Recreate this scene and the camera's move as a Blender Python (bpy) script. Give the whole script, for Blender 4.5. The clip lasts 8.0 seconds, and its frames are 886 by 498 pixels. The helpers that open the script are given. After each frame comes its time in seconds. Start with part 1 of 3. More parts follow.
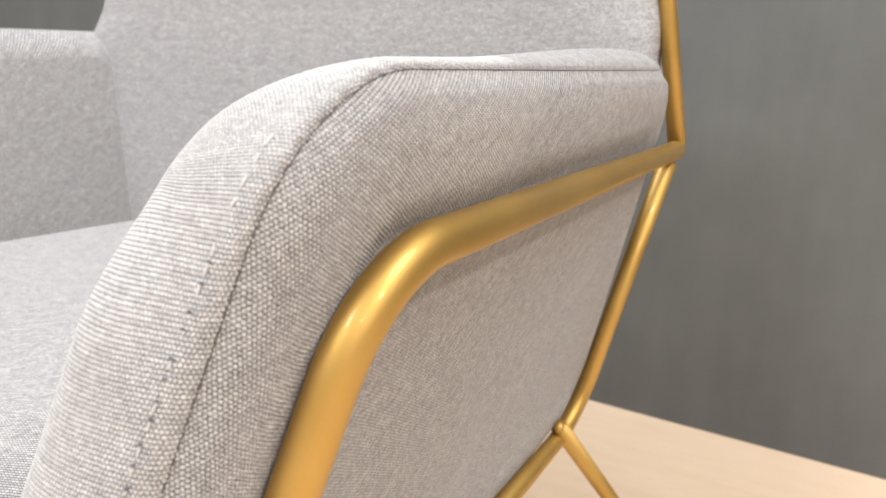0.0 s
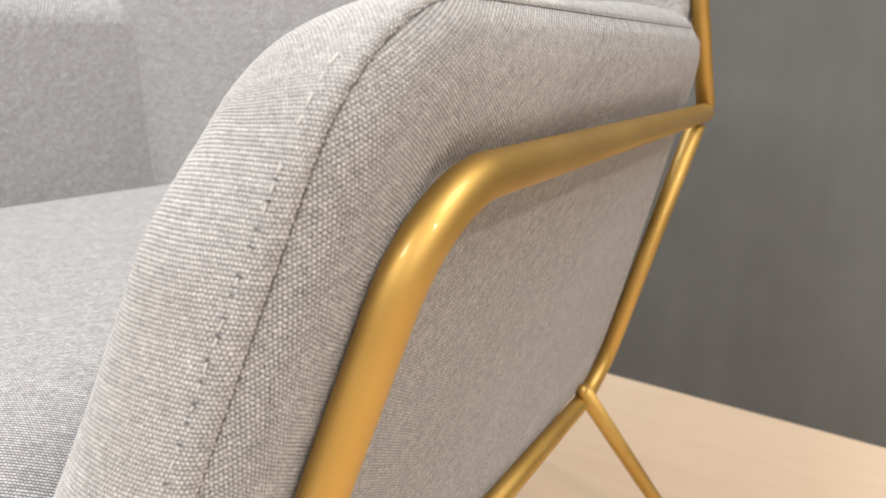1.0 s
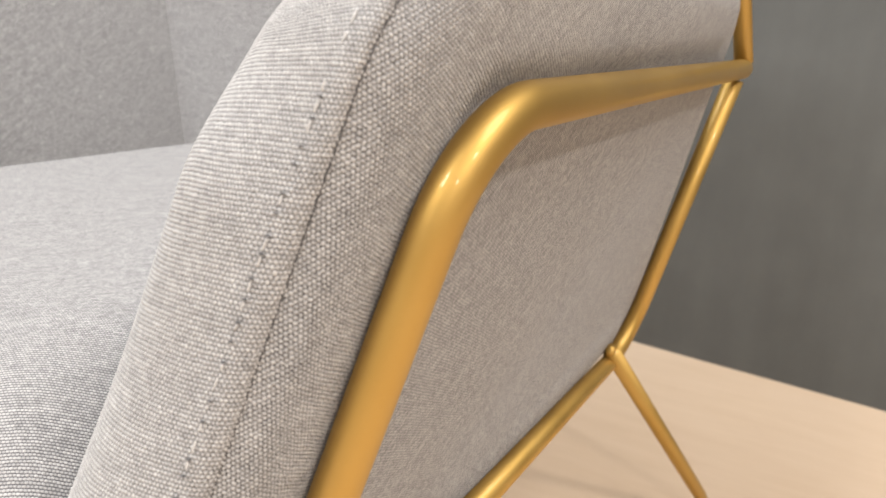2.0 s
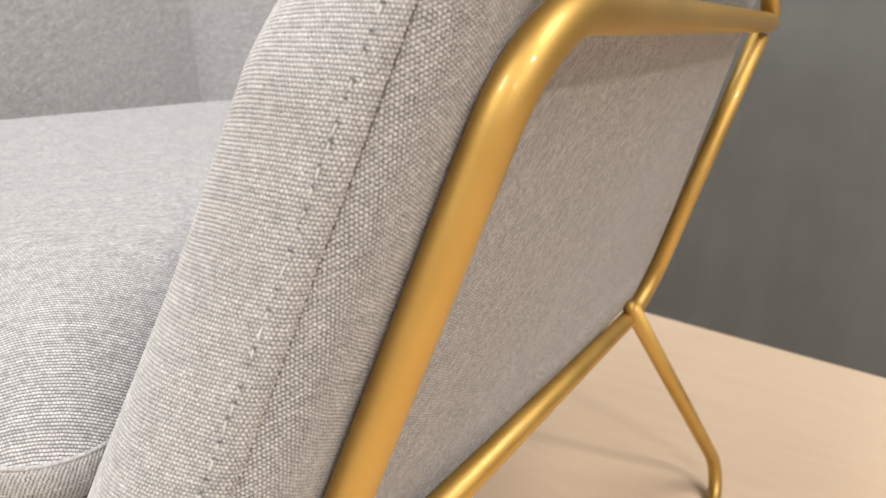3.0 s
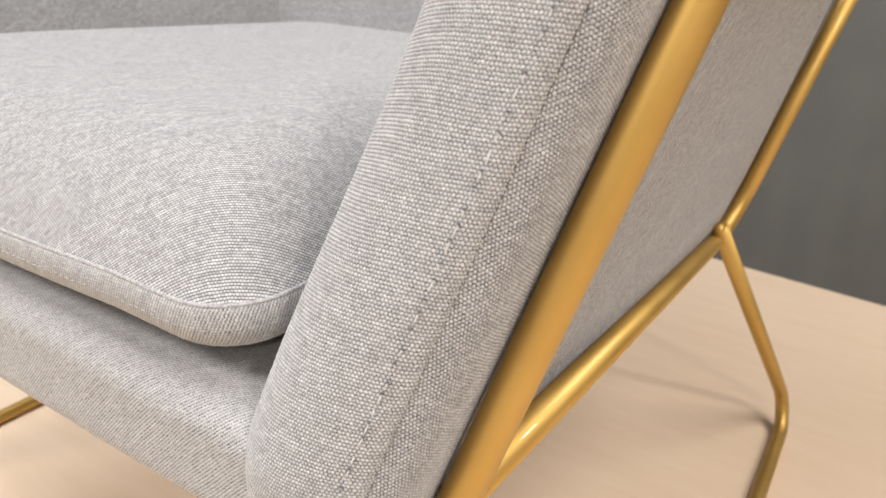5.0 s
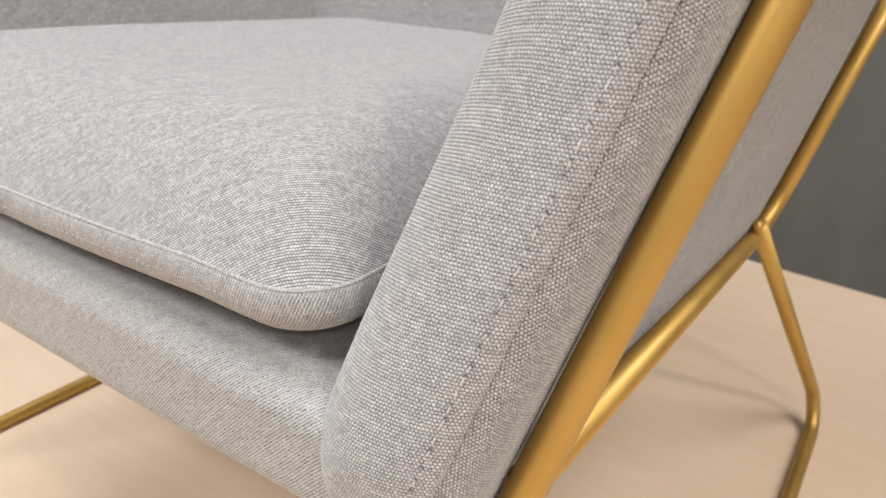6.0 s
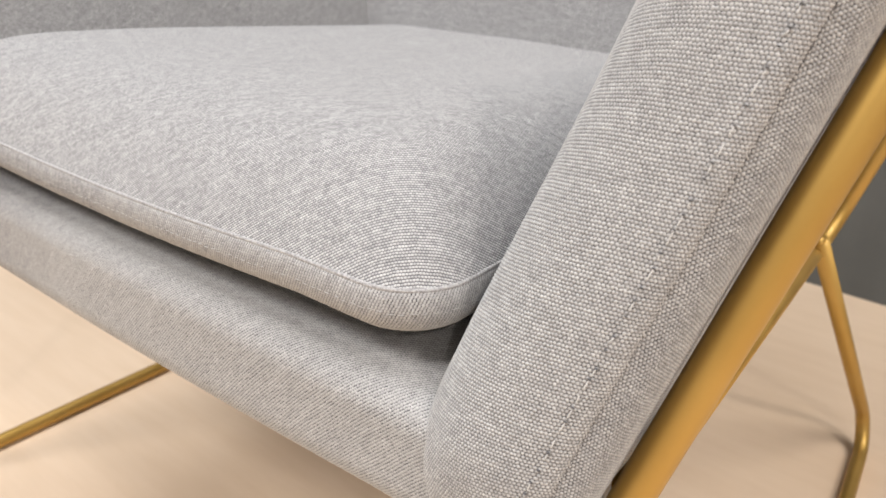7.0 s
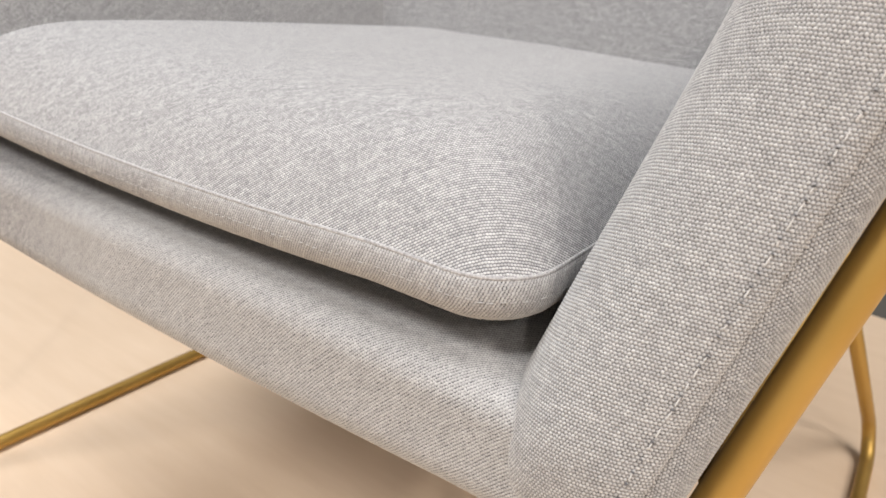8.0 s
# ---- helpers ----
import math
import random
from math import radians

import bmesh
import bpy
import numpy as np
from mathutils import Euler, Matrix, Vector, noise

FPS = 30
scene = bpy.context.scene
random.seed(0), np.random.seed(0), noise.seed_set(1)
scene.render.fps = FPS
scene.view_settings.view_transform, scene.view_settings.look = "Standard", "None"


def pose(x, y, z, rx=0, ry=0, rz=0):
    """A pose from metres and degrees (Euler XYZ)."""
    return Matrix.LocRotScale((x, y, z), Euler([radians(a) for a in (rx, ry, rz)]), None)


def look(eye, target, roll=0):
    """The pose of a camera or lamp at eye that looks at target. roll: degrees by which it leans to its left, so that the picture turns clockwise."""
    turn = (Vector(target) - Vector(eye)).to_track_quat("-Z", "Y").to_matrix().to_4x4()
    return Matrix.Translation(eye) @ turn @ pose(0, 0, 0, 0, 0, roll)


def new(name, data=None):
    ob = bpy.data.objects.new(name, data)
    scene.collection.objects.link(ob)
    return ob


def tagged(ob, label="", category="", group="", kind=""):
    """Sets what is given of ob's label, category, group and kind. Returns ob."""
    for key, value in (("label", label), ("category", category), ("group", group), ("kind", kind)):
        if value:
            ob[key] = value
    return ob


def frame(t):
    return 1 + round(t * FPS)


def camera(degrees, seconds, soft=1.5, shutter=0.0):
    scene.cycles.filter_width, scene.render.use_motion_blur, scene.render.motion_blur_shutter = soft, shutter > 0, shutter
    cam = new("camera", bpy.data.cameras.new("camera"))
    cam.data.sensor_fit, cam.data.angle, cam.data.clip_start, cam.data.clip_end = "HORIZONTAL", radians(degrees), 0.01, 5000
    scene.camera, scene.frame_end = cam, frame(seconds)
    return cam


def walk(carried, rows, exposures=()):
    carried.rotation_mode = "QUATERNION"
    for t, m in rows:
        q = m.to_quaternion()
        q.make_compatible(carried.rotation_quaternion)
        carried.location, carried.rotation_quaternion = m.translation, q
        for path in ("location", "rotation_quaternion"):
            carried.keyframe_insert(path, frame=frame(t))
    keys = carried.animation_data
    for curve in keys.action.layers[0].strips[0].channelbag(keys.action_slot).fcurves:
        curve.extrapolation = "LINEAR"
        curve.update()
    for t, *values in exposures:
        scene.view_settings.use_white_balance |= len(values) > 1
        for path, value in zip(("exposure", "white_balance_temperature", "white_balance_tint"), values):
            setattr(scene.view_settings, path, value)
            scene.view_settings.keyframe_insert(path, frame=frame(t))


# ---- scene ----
cam = camera(63.0, 8.0)
cam.data.dof.use_dof, cam.data.dof.focus_distance, cam.data.dof.aperture_fstop = True, 0.285, 15.5
PATH = [
    (0, (0.4668, -0.5459, 0.6261), (0.1986, -0.0341, 0.4646), 0.82),
    (0.5, (0.4607, -0.5502, 0.6168), (0.1907, -0.0421, 0.4468), 0.90),
    (1, (0.4580, -0.5563, 0.6121), (0.1847, -0.0524, 0.4348), 0.89),
    (1.2, (0.4582, -0.5580, 0.6090), (0.1828, -0.0560, 0.4294), 0.80),
    (2.3, (0.4525, -0.5646, 0.5941), (0.1648, -0.0787, 0.3912), 0.98),
    (2.5, (0.4505, -0.5700, 0.5889), (0.1674, -0.0810, 0.3871), 1.11),
    (3, (0.4471, -0.5770, 0.5784), (0.1614, -0.0946, 0.3646), 1.33),
    (3.5, (0.4423, -0.5854, 0.5678), (0.1523, -0.1113, 0.3417), 1.14),
    (4, (0.4323, -0.5983, 0.5591), (0.1388, -0.1318, 0.3220), 1.06),
    (4.5, (0.4226, -0.6122, 0.5532), (0.1254, -0.1510, 0.3104), 1.39),
    (4.7, (0.4192, -0.6169, 0.5502), (0.1221, -0.1571, 0.3046), 1.62),
    (5.8, (0.4051, -0.6357, 0.5458), (0.0998, -0.1830, 0.2970), 1.85),
    (6, (0.4015, -0.6405, 0.5462), (0.0934, -0.1899, 0.2970), 1.84),
    (6.5, (0.3908, -0.6524, 0.5469), (0.0744, -0.2069, 0.2991), 2.02),
    (7, (0.3748, -0.6609, 0.5421), (0.0524, -0.2165, 0.3002), 2.57),
    (7.5, (0.3573, -0.6700, 0.5355), (0.0391, -0.2205, 0.2974), 3.28),
    (8, (0.3425, -0.6845, 0.5305), (0.0320, -0.2269, 0.2977), 4.21),
]
walk(cam, [(t, look(eye, target, roll)) for t, eye, target, roll in PATH], [(0, 0.17, 6350, 10), (1, -0.03, 6450, 10), (3, -0.02, 6500, 10), (4.5, 0.01, 6380, 10), (6, -0.21, 6350, 10), (8, -0.14, 6370, 10)])

# ---------------------------------------------------------------- light
world = bpy.data.worlds.new("room_air")
world.use_nodes = True
world.node_tree.nodes["Background"].inputs[0].default_value = (0.9, 0.92, 1.0, 1)
world.node_tree.nodes["Background"].inputs[1].default_value = 0.12
scene.world = world


def area_lamp(name, at, target, size, watts, colour):
    data = bpy.data.lights.new(name, "AREA")
    data.shape, data.size, data.energy, data.color = "DISK", size, watts, colour
    lamp = new(name, data)
    lamp.matrix_world = look(at, target)
    return lamp


CEILING = 2.75
# two spots, a lamp by the wall, a broad panel over the far side of the chair and a smaller one farther out
SPOT, WARM, COOL = (1.0, 0.90, 0.82), (1.0, 0.945, 0.90), (0.965, 0.98, 1.0)
LAMPS = [(2.6, -1.3, 46, 0.25, SPOT), (2.6, -2.94, 42, 0.12, SPOT), (1.62, -0.1, 60, 1.5, WARM), (-0.8, -0.7, 58, 1.5, COOL), (-0.45, -2.4, 92, 0.9, WARM)]
for lx, ly, watts, size, tone in LAMPS:
    area_lamp("ceiling_lamp_light", (lx, ly, CEILING - 0.03), (lx, ly, 0), size, watts, tone)


# ---------------------------------------------------------------- materials
class Nodes:
    """Short hand for building a node tree."""

    def __init__(self, name):
        self.mat = bpy.data.materials.new(name)
        self.mat.use_nodes = True
        self.tree = self.mat.node_tree
        self.bsdf = self.tree.nodes["Principled BSDF"]

    def node(self, kind, **inputs):
        n = self.tree.nodes.new(kind)
        for key, value in inputs.items():
            self.set(n, key, value)
        return n

    def set(self, n, key, value):
        socket = n.inputs[int(key[1:])] if key[0] == "i" and key[1:].isdigit() else n.inputs[key.replace("_", " ")]
        if isinstance(value, bpy.types.NodeSocket):
            self.tree.links.new(value, socket)
        else:
            socket.default_value = value

    def math(self, op, a, b=0.0, c=0.0):
        n = self.tree.nodes.new("ShaderNodeMath")
        n.operation = op
        for i, value in enumerate((a, b, c)):
            self.set(n, f"i{i}", value)
        return n.outputs[0]

    def mix(self, factor, a, b, blend="MIX"):
        n = self.tree.nodes.new("ShaderNodeMix")
        n.data_type, n.blend_type = "RGBA", blend
        self.set(n, "i0", factor)
        self.set(n, "i6", a)
        self.set(n, "i7", b)
        return n.outputs[2]

    def noise(self, vector, scale, detail=3.0, rough=0.55):
        n = self.node("ShaderNodeTexNoise", Scale=scale, Detail=detail, Roughness=rough)
        if vector is not None:
            self.set(n, "Vector", vector)
        return n.outputs[0]

    def white(self, dimensions, key, value):
        n = self.tree.nodes.new("ShaderNodeTexWhiteNoise")
        n.noise_dimensions = dimensions
        self.set(n, key, value)
        return n.outputs[0]

    def ramp(self, value, low, high, to_low=0.0, to_high=1.0):
        n = self.node("ShaderNodeMapRange", i0=value, i1=low, i2=high, i3=to_low, i4=to_high)
        return n.outputs[0]

    def out(self, **inputs):
        for key, value in inputs.items():
            self.set(self.bsdf, key, value)
        return self.mat


def rgb(r, g, b):
    return (r, g, b, 1.0)


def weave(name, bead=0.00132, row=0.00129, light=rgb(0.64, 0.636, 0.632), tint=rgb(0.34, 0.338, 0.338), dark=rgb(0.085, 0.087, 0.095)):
    """Thick melange yarn in rows of beads, each row shifted by half a bead; the UV map is in metres, u along the rows."""
    k = Nodes(name)
    uv = k.node("ShaderNodeUVMap").outputs[0]

    def sway(scale, metres):
        n = k.node("ShaderNodeTexNoise", Vector=uv, Scale=scale, Detail=2.0)
        mid = k.node("ShaderNodeVectorMath", i0=n.outputs[1], i1=(0.5, 0.5, 0.5))
        mid.operation = "SUBTRACT"
        out = k.node("ShaderNodeVectorMath", i0=mid.outputs[0])
        out.operation = "SCALE"
        out.inputs[3].default_value = metres
        return out.outputs[0]

    moved = k.node("ShaderNodeVectorMath", i0=uv, i1=sway(60.0, 0.0010))
    moved = k.node("ShaderNodeVectorMath", i0=moved.outputs[0], i1=sway(420.0, 0.00038))
    split = k.node("ShaderNodeSeparateXYZ", i0=moved.outputs[0])
    v = k.math("DIVIDE", split.outputs[1], row)
    line = k.math("FLOOR", v)
    own_row = k.white("1D", "W", line)
    u = k.math("ADD", k.math("DIVIDE", split.outputs[0], bead), k.math("MULTIPLY", k.math("PINGPONG", line, 1.0), 0.5))
    u = k.math("ADD", u, k.math("MULTIPLY", own_row, 0.08))
    step = k.math("FLOOR", u)
    cell = k.node("ShaderNodeCombineXYZ", i0=step, i1=line)
    own = k.white("2D", "Vector", cell.outputs[0])
    fu = k.math("MULTIPLY", k.math("SUBTRACT", k.math("FRACT", u), 0.5), 2.0)
    fv = k.math("MULTIPLY", k.math("SUBTRACT", k.math("FRACT", v), 0.5), 2.0)
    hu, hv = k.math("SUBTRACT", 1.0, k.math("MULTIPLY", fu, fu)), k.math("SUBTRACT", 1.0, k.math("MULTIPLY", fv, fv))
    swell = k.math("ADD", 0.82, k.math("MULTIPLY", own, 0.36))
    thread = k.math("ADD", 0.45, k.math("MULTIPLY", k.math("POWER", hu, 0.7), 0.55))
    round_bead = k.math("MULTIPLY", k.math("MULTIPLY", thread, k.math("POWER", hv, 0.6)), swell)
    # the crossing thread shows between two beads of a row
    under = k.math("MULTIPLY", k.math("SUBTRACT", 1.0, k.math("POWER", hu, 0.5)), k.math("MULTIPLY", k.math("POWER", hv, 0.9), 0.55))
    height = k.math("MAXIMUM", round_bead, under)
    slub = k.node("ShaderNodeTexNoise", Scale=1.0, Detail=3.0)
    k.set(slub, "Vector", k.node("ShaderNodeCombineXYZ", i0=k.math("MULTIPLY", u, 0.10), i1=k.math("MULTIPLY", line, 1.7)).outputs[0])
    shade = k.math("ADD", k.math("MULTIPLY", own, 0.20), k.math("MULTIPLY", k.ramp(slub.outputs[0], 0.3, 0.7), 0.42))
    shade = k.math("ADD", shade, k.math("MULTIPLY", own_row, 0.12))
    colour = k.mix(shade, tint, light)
    # low gaps get a darker colour, standing in for shade between the beads
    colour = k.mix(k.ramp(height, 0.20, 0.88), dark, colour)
    fibre = k.noise(uv, 3800.0, 3.0)
    # where the yarn is modelled, its tone takes over, with the shade of its gaps put into the colour
    modelled, tone, gap_shading = (k.node("ShaderNodeAttribute") for _ in range(3))
    modelled.attribute_name, tone.attribute_name, gap_shading.attribute_name = "yarn_share", "yarn_tone", "yarn_gap_shading"
    worn = k.math("ADD", tone.outputs[2], k.math("MULTIPLY", k.math("SUBTRACT", fibre, 0.5), 0.35))
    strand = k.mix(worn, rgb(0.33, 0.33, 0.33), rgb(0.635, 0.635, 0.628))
    # shade between modelled beads painted in: the lower the yarn, the darker
    strand = k.mix(k.ramp(gap_shading.outputs[2], 0.15, 0.83), rgb(0.055, 0.055, 0.06), strand)
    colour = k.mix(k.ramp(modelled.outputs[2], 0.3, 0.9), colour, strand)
    cloud = k.ramp(k.noise(uv, 16.0, 4.0), 0.2, 0.8, 0.965, 0.985)
    cloud = k.math("MULTIPLY", cloud, k.ramp(k.noise(uv, 170.0, 3.0, 0.6), 0.3, 0.7, 0.91, 1.07))
    colour = k.mix(1.0, colour, k.node("ShaderNodeCombineXYZ", i0=cloud, i1=cloud, i2=cloud).outputs[0], "MULTIPLY")
    relief = k.math("MULTIPLY", height, k.ramp(modelled.outputs[2], 0.3, 0.95, 1.0, 0.0))
    bump = k.node("ShaderNodeBump", Strength=0.75, Distance=0.0005, Height=k.math("ADD", relief, k.math("MULTIPLY", fibre, 0.12)))
    k.bsdf.inputs["Sheen Weight"].default_value = 0.13
    k.bsdf.inputs["Sheen Roughness"].default_value = 0.5
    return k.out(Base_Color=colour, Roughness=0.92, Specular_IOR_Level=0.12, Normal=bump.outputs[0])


def brushed_gold(name):
    k = Nodes(name)
    at = k.node("ShaderNodeTexCoord").outputs[3]
    fine, broad = k.noise(at, 700.0, 3.0), k.noise(at, 18.0, 3.0)
    colour = k.mix(k.ramp(broad, 0.3, 0.7), rgb(0.48, 0.305, 0.080), rgb(0.55, 0.360, 0.105))
    rough = k.math("ADD", k.ramp(broad, 0.3, 0.7, 0.47, 0.54), k.math("MULTIPLY", fine, 0.06))
    bump = k.node("ShaderNodeBump", Strength=0.03, Distance=0.00005, Height=fine)
    k.bsdf.inputs["Coat Weight"].default_value = 0.25
    k.bsdf.inputs["Coat Roughness"].default_value = 0.07
    return k.out(Base_Color=colour, Metallic=0.94, Roughness=rough, Normal=bump.outputs[0])


def thread_white(name, low=0.44, high=0.70):
    k = Nodes(name)
    n = k.noise(k.node("ShaderNodeTexCoord").outputs[3], 2500.0, 2.0)
    return k.out(Base_Color=k.mix(n, rgb(low, low, low * 0.99), rgb(high, high, high * 0.985)), Roughness=0.8)


def recess_dark(name):
    # dark colour standing in for shade in the seam groove and needle holes
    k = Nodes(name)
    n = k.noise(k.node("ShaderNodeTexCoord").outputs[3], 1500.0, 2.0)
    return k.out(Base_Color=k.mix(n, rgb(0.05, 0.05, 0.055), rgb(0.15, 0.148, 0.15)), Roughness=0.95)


def piping_cloth(name):
    k = Nodes(name)
    at = k.node("ShaderNodeTexCoord").outputs[3]
    n, f = k.noise(at, 900.0, 3.0), k.noise(at, 3000.0, 2.0)
    bump = k.node("ShaderNodeBump", Strength=0.8, Distance=0.0004, Height=n)
    colour = k.mix(k.ramp(n, 0.32, 0.68), rgb(0.17, 0.168, 0.17), rgb(0.44, 0.435, 0.43))
    return k.out(Base_Color=k.mix(k.math("MULTIPLY", f, 0.4), colour, rgb(0.5, 0.49, 0.49)), Roughness=0.93, Normal=bump.outputs[0])


def painted_wall(name, base):
    k = Nodes(name)
    at = k.node("ShaderNodeTexCoord").outputs[3]
    cloud = k.math("MULTIPLY", k.ramp(k.noise(at, 2.2, 4.0), 0.3, 0.7, 0.90, 1.08), k.ramp(k.noise(at, 11.0, 5.0, 0.6), 0.3, 0.72, 0.94, 1.07))
    fine = k.noise(at, 320.0, 4.0)
    trowel = k.noise(k.node("ShaderNodeMapping", Vector=at, Scale=(30.0, 30.0, 6.0)).outputs[0], 1.0, 4.0)
    cloud = k.math("MULTIPLY", cloud, k.ramp(trowel, 0.3, 0.7, 0.95, 1.05))
    colour = k.mix(1.0, base, k.node("ShaderNodeCombineXYZ", i0=cloud, i1=cloud, i2=cloud).outputs[0], "MULTIPLY")
    bump = k.node("ShaderNodeBump", Strength=0.25, Distance=0.0008, Height=fine)
    return k.out(Base_Color=colour, Roughness=0.75, Normal=bump.outputs[0])


def pale_wood(name):
    k = Nodes(name)
    at = k.node("ShaderNodeTexCoord").outputs[3]
    run = k.node("ShaderNodeMapping", Vector=at, Scale=(2.2, 16.0, 1.0), Rotation=(0, 0, 0.12)).outputs[0]
    grain = k.noise(run, 3.0, 6.0, 0.62)
    cloud = k.noise(at, 3.5, 3.0)
    fine = k.noise(k.node("ShaderNodeMapping", Vector=at, Scale=(25.0, 420.0, 1.0)).outputs[0], 1.0, 3.0)
    colour = k.mix(k.ramp(grain, 0.32, 0.68), rgb(0.70, 0.545, 0.392), rgb(0.75, 0.596, 0.443))
    colour = k.mix(k.math("MULTIPLY", k.ramp(cloud, 0.35, 0.75), 0.3), colour, rgb(0.66, 0.51, 0.37))
    colour = k.mix(k.math("MULTIPLY", fine, 0.09), colour, rgb(0.45, 0.33, 0.23))
    bump = k.node("ShaderNodeBump", Strength=0.1, Distance=0.0005, Height=fine)
    return k.out(Base_Color=colour, Roughness=k.ramp(grain, 0.3, 0.7, 0.42, 0.55), Normal=bump.outputs[0])


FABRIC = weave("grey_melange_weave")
GOLD = brushed_gold("brushed_gold_metal")
THREAD, EDGE_THREAD, RECESS_SHADE = thread_white("pale_sewing_thread"), thread_white("grey_sewing_thread", 0.26, 0.50), recess_dark("painted_recess_shade")
PIPING = piping_cloth("grey_piping_cloth")
WALL_GREY = painted_wall("grey_wall_paint", rgb(0.110, 0.118, 0.117))
WALL_PALE = painted_wall("pale_wall_paint", rgb(0.25, 0.25, 0.255))
WOOD = pale_wood("pale_wood_floor")


# ---------------------------------------------------------------- mesh helpers
def mesh_object(name, verts, faces, material, parent=None, uvs=None, smooth=True, label=""):
    """One mesh object; uvs holds a pair of metres for each corner of each face."""
    data = bpy.data.meshes.new(name)
    data.from_pydata([tuple(v) for v in verts], [], faces)
    if uvs is not None:
        layer = data.uv_layers.new(name="UVMap")
        layer.data.foreach_set("uv", np.array(uvs, dtype=np.float32).ravel())
    data.materials.append(material)
    if smooth:
        data.polygons.foreach_set("use_smooth", np.ones(len(data.polygons), dtype=bool))
    data.validate()
    data.update()
    ob = new(name, data)
    ob.parent = parent
    if label:
        tagged(ob, label)
    return ob


def part(name, bm, material, parent, label="", smooth=True):
    data = bpy.data.meshes.new(name)
    bm.to_mesh(data)
    bm.free()
    data.materials.append(material)
    if smooth:
        data.polygons.foreach_set("use_smooth", np.ones(len(data.polygons), dtype=bool))
    ob = new(name, data)
    ob.parent = parent
    if label:
        tagged(ob, label)
    return ob


def thing(name, label, category, group="", kind=""):
    return tagged(new(name), label, category, group, kind)


def grid_faces(rows, cols, close_rows=False, close_cols=False):
    out = []
    for i in range(rows if close_rows else rows - 1):
        for j in range(cols if close_cols else cols - 1):
            a, b = i * cols + j, i * cols + (j + 1) % cols
            c, d = ((i + 1) % rows) * cols + (j + 1) % cols, ((i + 1) % rows) * cols + j
            out.append((a, b, c, d))
    return out


def fillet(points, radii, steps=8):
    """A polyline whose corners are rounded: points in 2D or 3D, one radius for each."""
    pts = [np.array(p, float) for p in points]
    out = [pts[0]]
    for i in range(1, len(pts) - 1):
        p, a, b = pts[i], pts[i - 1] - pts[i], pts[i + 1] - pts[i]
        la, lb = np.linalg.norm(a), np.linalg.norm(b)
        a, b = a / la, b / lb
        half = math.acos(max(-1, min(1, float(a @ b)))) / 2
        if radii[i] <= 0 or half > 1.55:
            out.append(p)
            continue
        cut = min(radii[i] / math.tan(half), 0.95 * la, 0.95 * lb)
        r = cut * math.tan(half)
        mid = (a + b) / np.linalg.norm(a + b)
        centre = p + mid * (r / math.sin(half))
        s, e = p + a * cut - centre, p + b * cut - centre
        turn = math.pi - 2 * half
        for k in range(steps + 1):
            f = k / steps
            out.append(centre + (s * math.sin((1 - f) * turn) + e * math.sin(f * turn)) / math.sin(turn))
    out.append(pts[-1])
    return out


def resample(points, step):
    """Points at even steps along a polyline, its ends kept."""
    pts = np.array(points, float)
    seg = np.linalg.norm(np.diff(pts, axis=0), axis=1)
    s = np.concatenate([[0], np.cumsum(seg)])
    n = max(2, int(round(s[-1] / step)) + 1)
    t = np.linspace(0, s[-1], n)
    return np.stack([np.interp(t, s, pts[:, k]) for k in range(pts.shape[1])], axis=1)


def tube(name, points, radii, radius, material, parent, sides=20, label="", step=8):
    """A round tube along a filleted line, with closed ends."""
    line = [Vector(p) for p in fillet(points, radii, step)]
    verts, faces = [], []
    tangent = (line[1] - line[0]).normalized()
    side = tangent.orthogonal().normalized()
    for i, p in enumerate(line):
        t = (line[min(i + 1, len(line) - 1)] - line[max(i - 1, 0)]).normalized()
        side = (side - t * side.dot(t)).normalized()
        up = t.cross(side)
        for k in range(sides):
            a = 2 * math.pi * k / sides
            verts.append(p + (side * math.cos(a) + up * math.sin(a)) * radius)
    faces = grid_faces(len(line), sides, close_cols=True)
    faces.append(tuple(range(sides))[::-1])
    faces.append(tuple((len(line) - 1) * sides + k for k in range(sides)))
    return mesh_object(name, verts, faces, material, parent, label=label)


BEAD, ROW, RELIEF = 0.00132, 0.00129, 0.00085


def smooth_rows(grid, at):
    """A grid read at fractional rows, on a smooth curve through its rows."""
    last = len(grid) - 1
    at = np.clip(at, 0, last)
    k = np.minimum(at.astype(int), last - 1)
    f = (at - k).reshape((-1,) + (1,) * (grid.ndim - 1))
    a, b, c, d = grid[np.maximum(k - 1, 0)], grid[k], grid[k + 1], grid[np.minimum(k + 2, last)]
    return b + 0.5 * f * (c - a + f * (2 * a - 5 * b + 4 * c - d + f * (3 * (b - c) + d - a)))


def even_steps(length, step):
    """Fractional indices that walk an uneven line of cumulated lengths in even steps."""
    n = max(2, int(length[-1] / step) + 1)
    return np.interp(np.linspace(0, length[-1], n), length, np.arange(len(length)))


def scatter(a, b, seed=0.0):
    """An even random number for each pair of whole numbers."""
    h = np.sin(a * 127.1 + b * 311.7 + seed * 74.7) * 43758.5453
    return h - np.floor(h)


def ripple(u, v, wave, seed):
    rng, out = random.Random(seed), 0.0
    for _ in range(7):
        a, w, p = rng.uniform(0, math.pi), wave * rng.uniform(0.6, 1.7), rng.uniform(0, 6.28)
        out = out + np.sin((u * math.cos(a) + v * math.sin(a)) * 6.283 / w + p)
    return out / 7


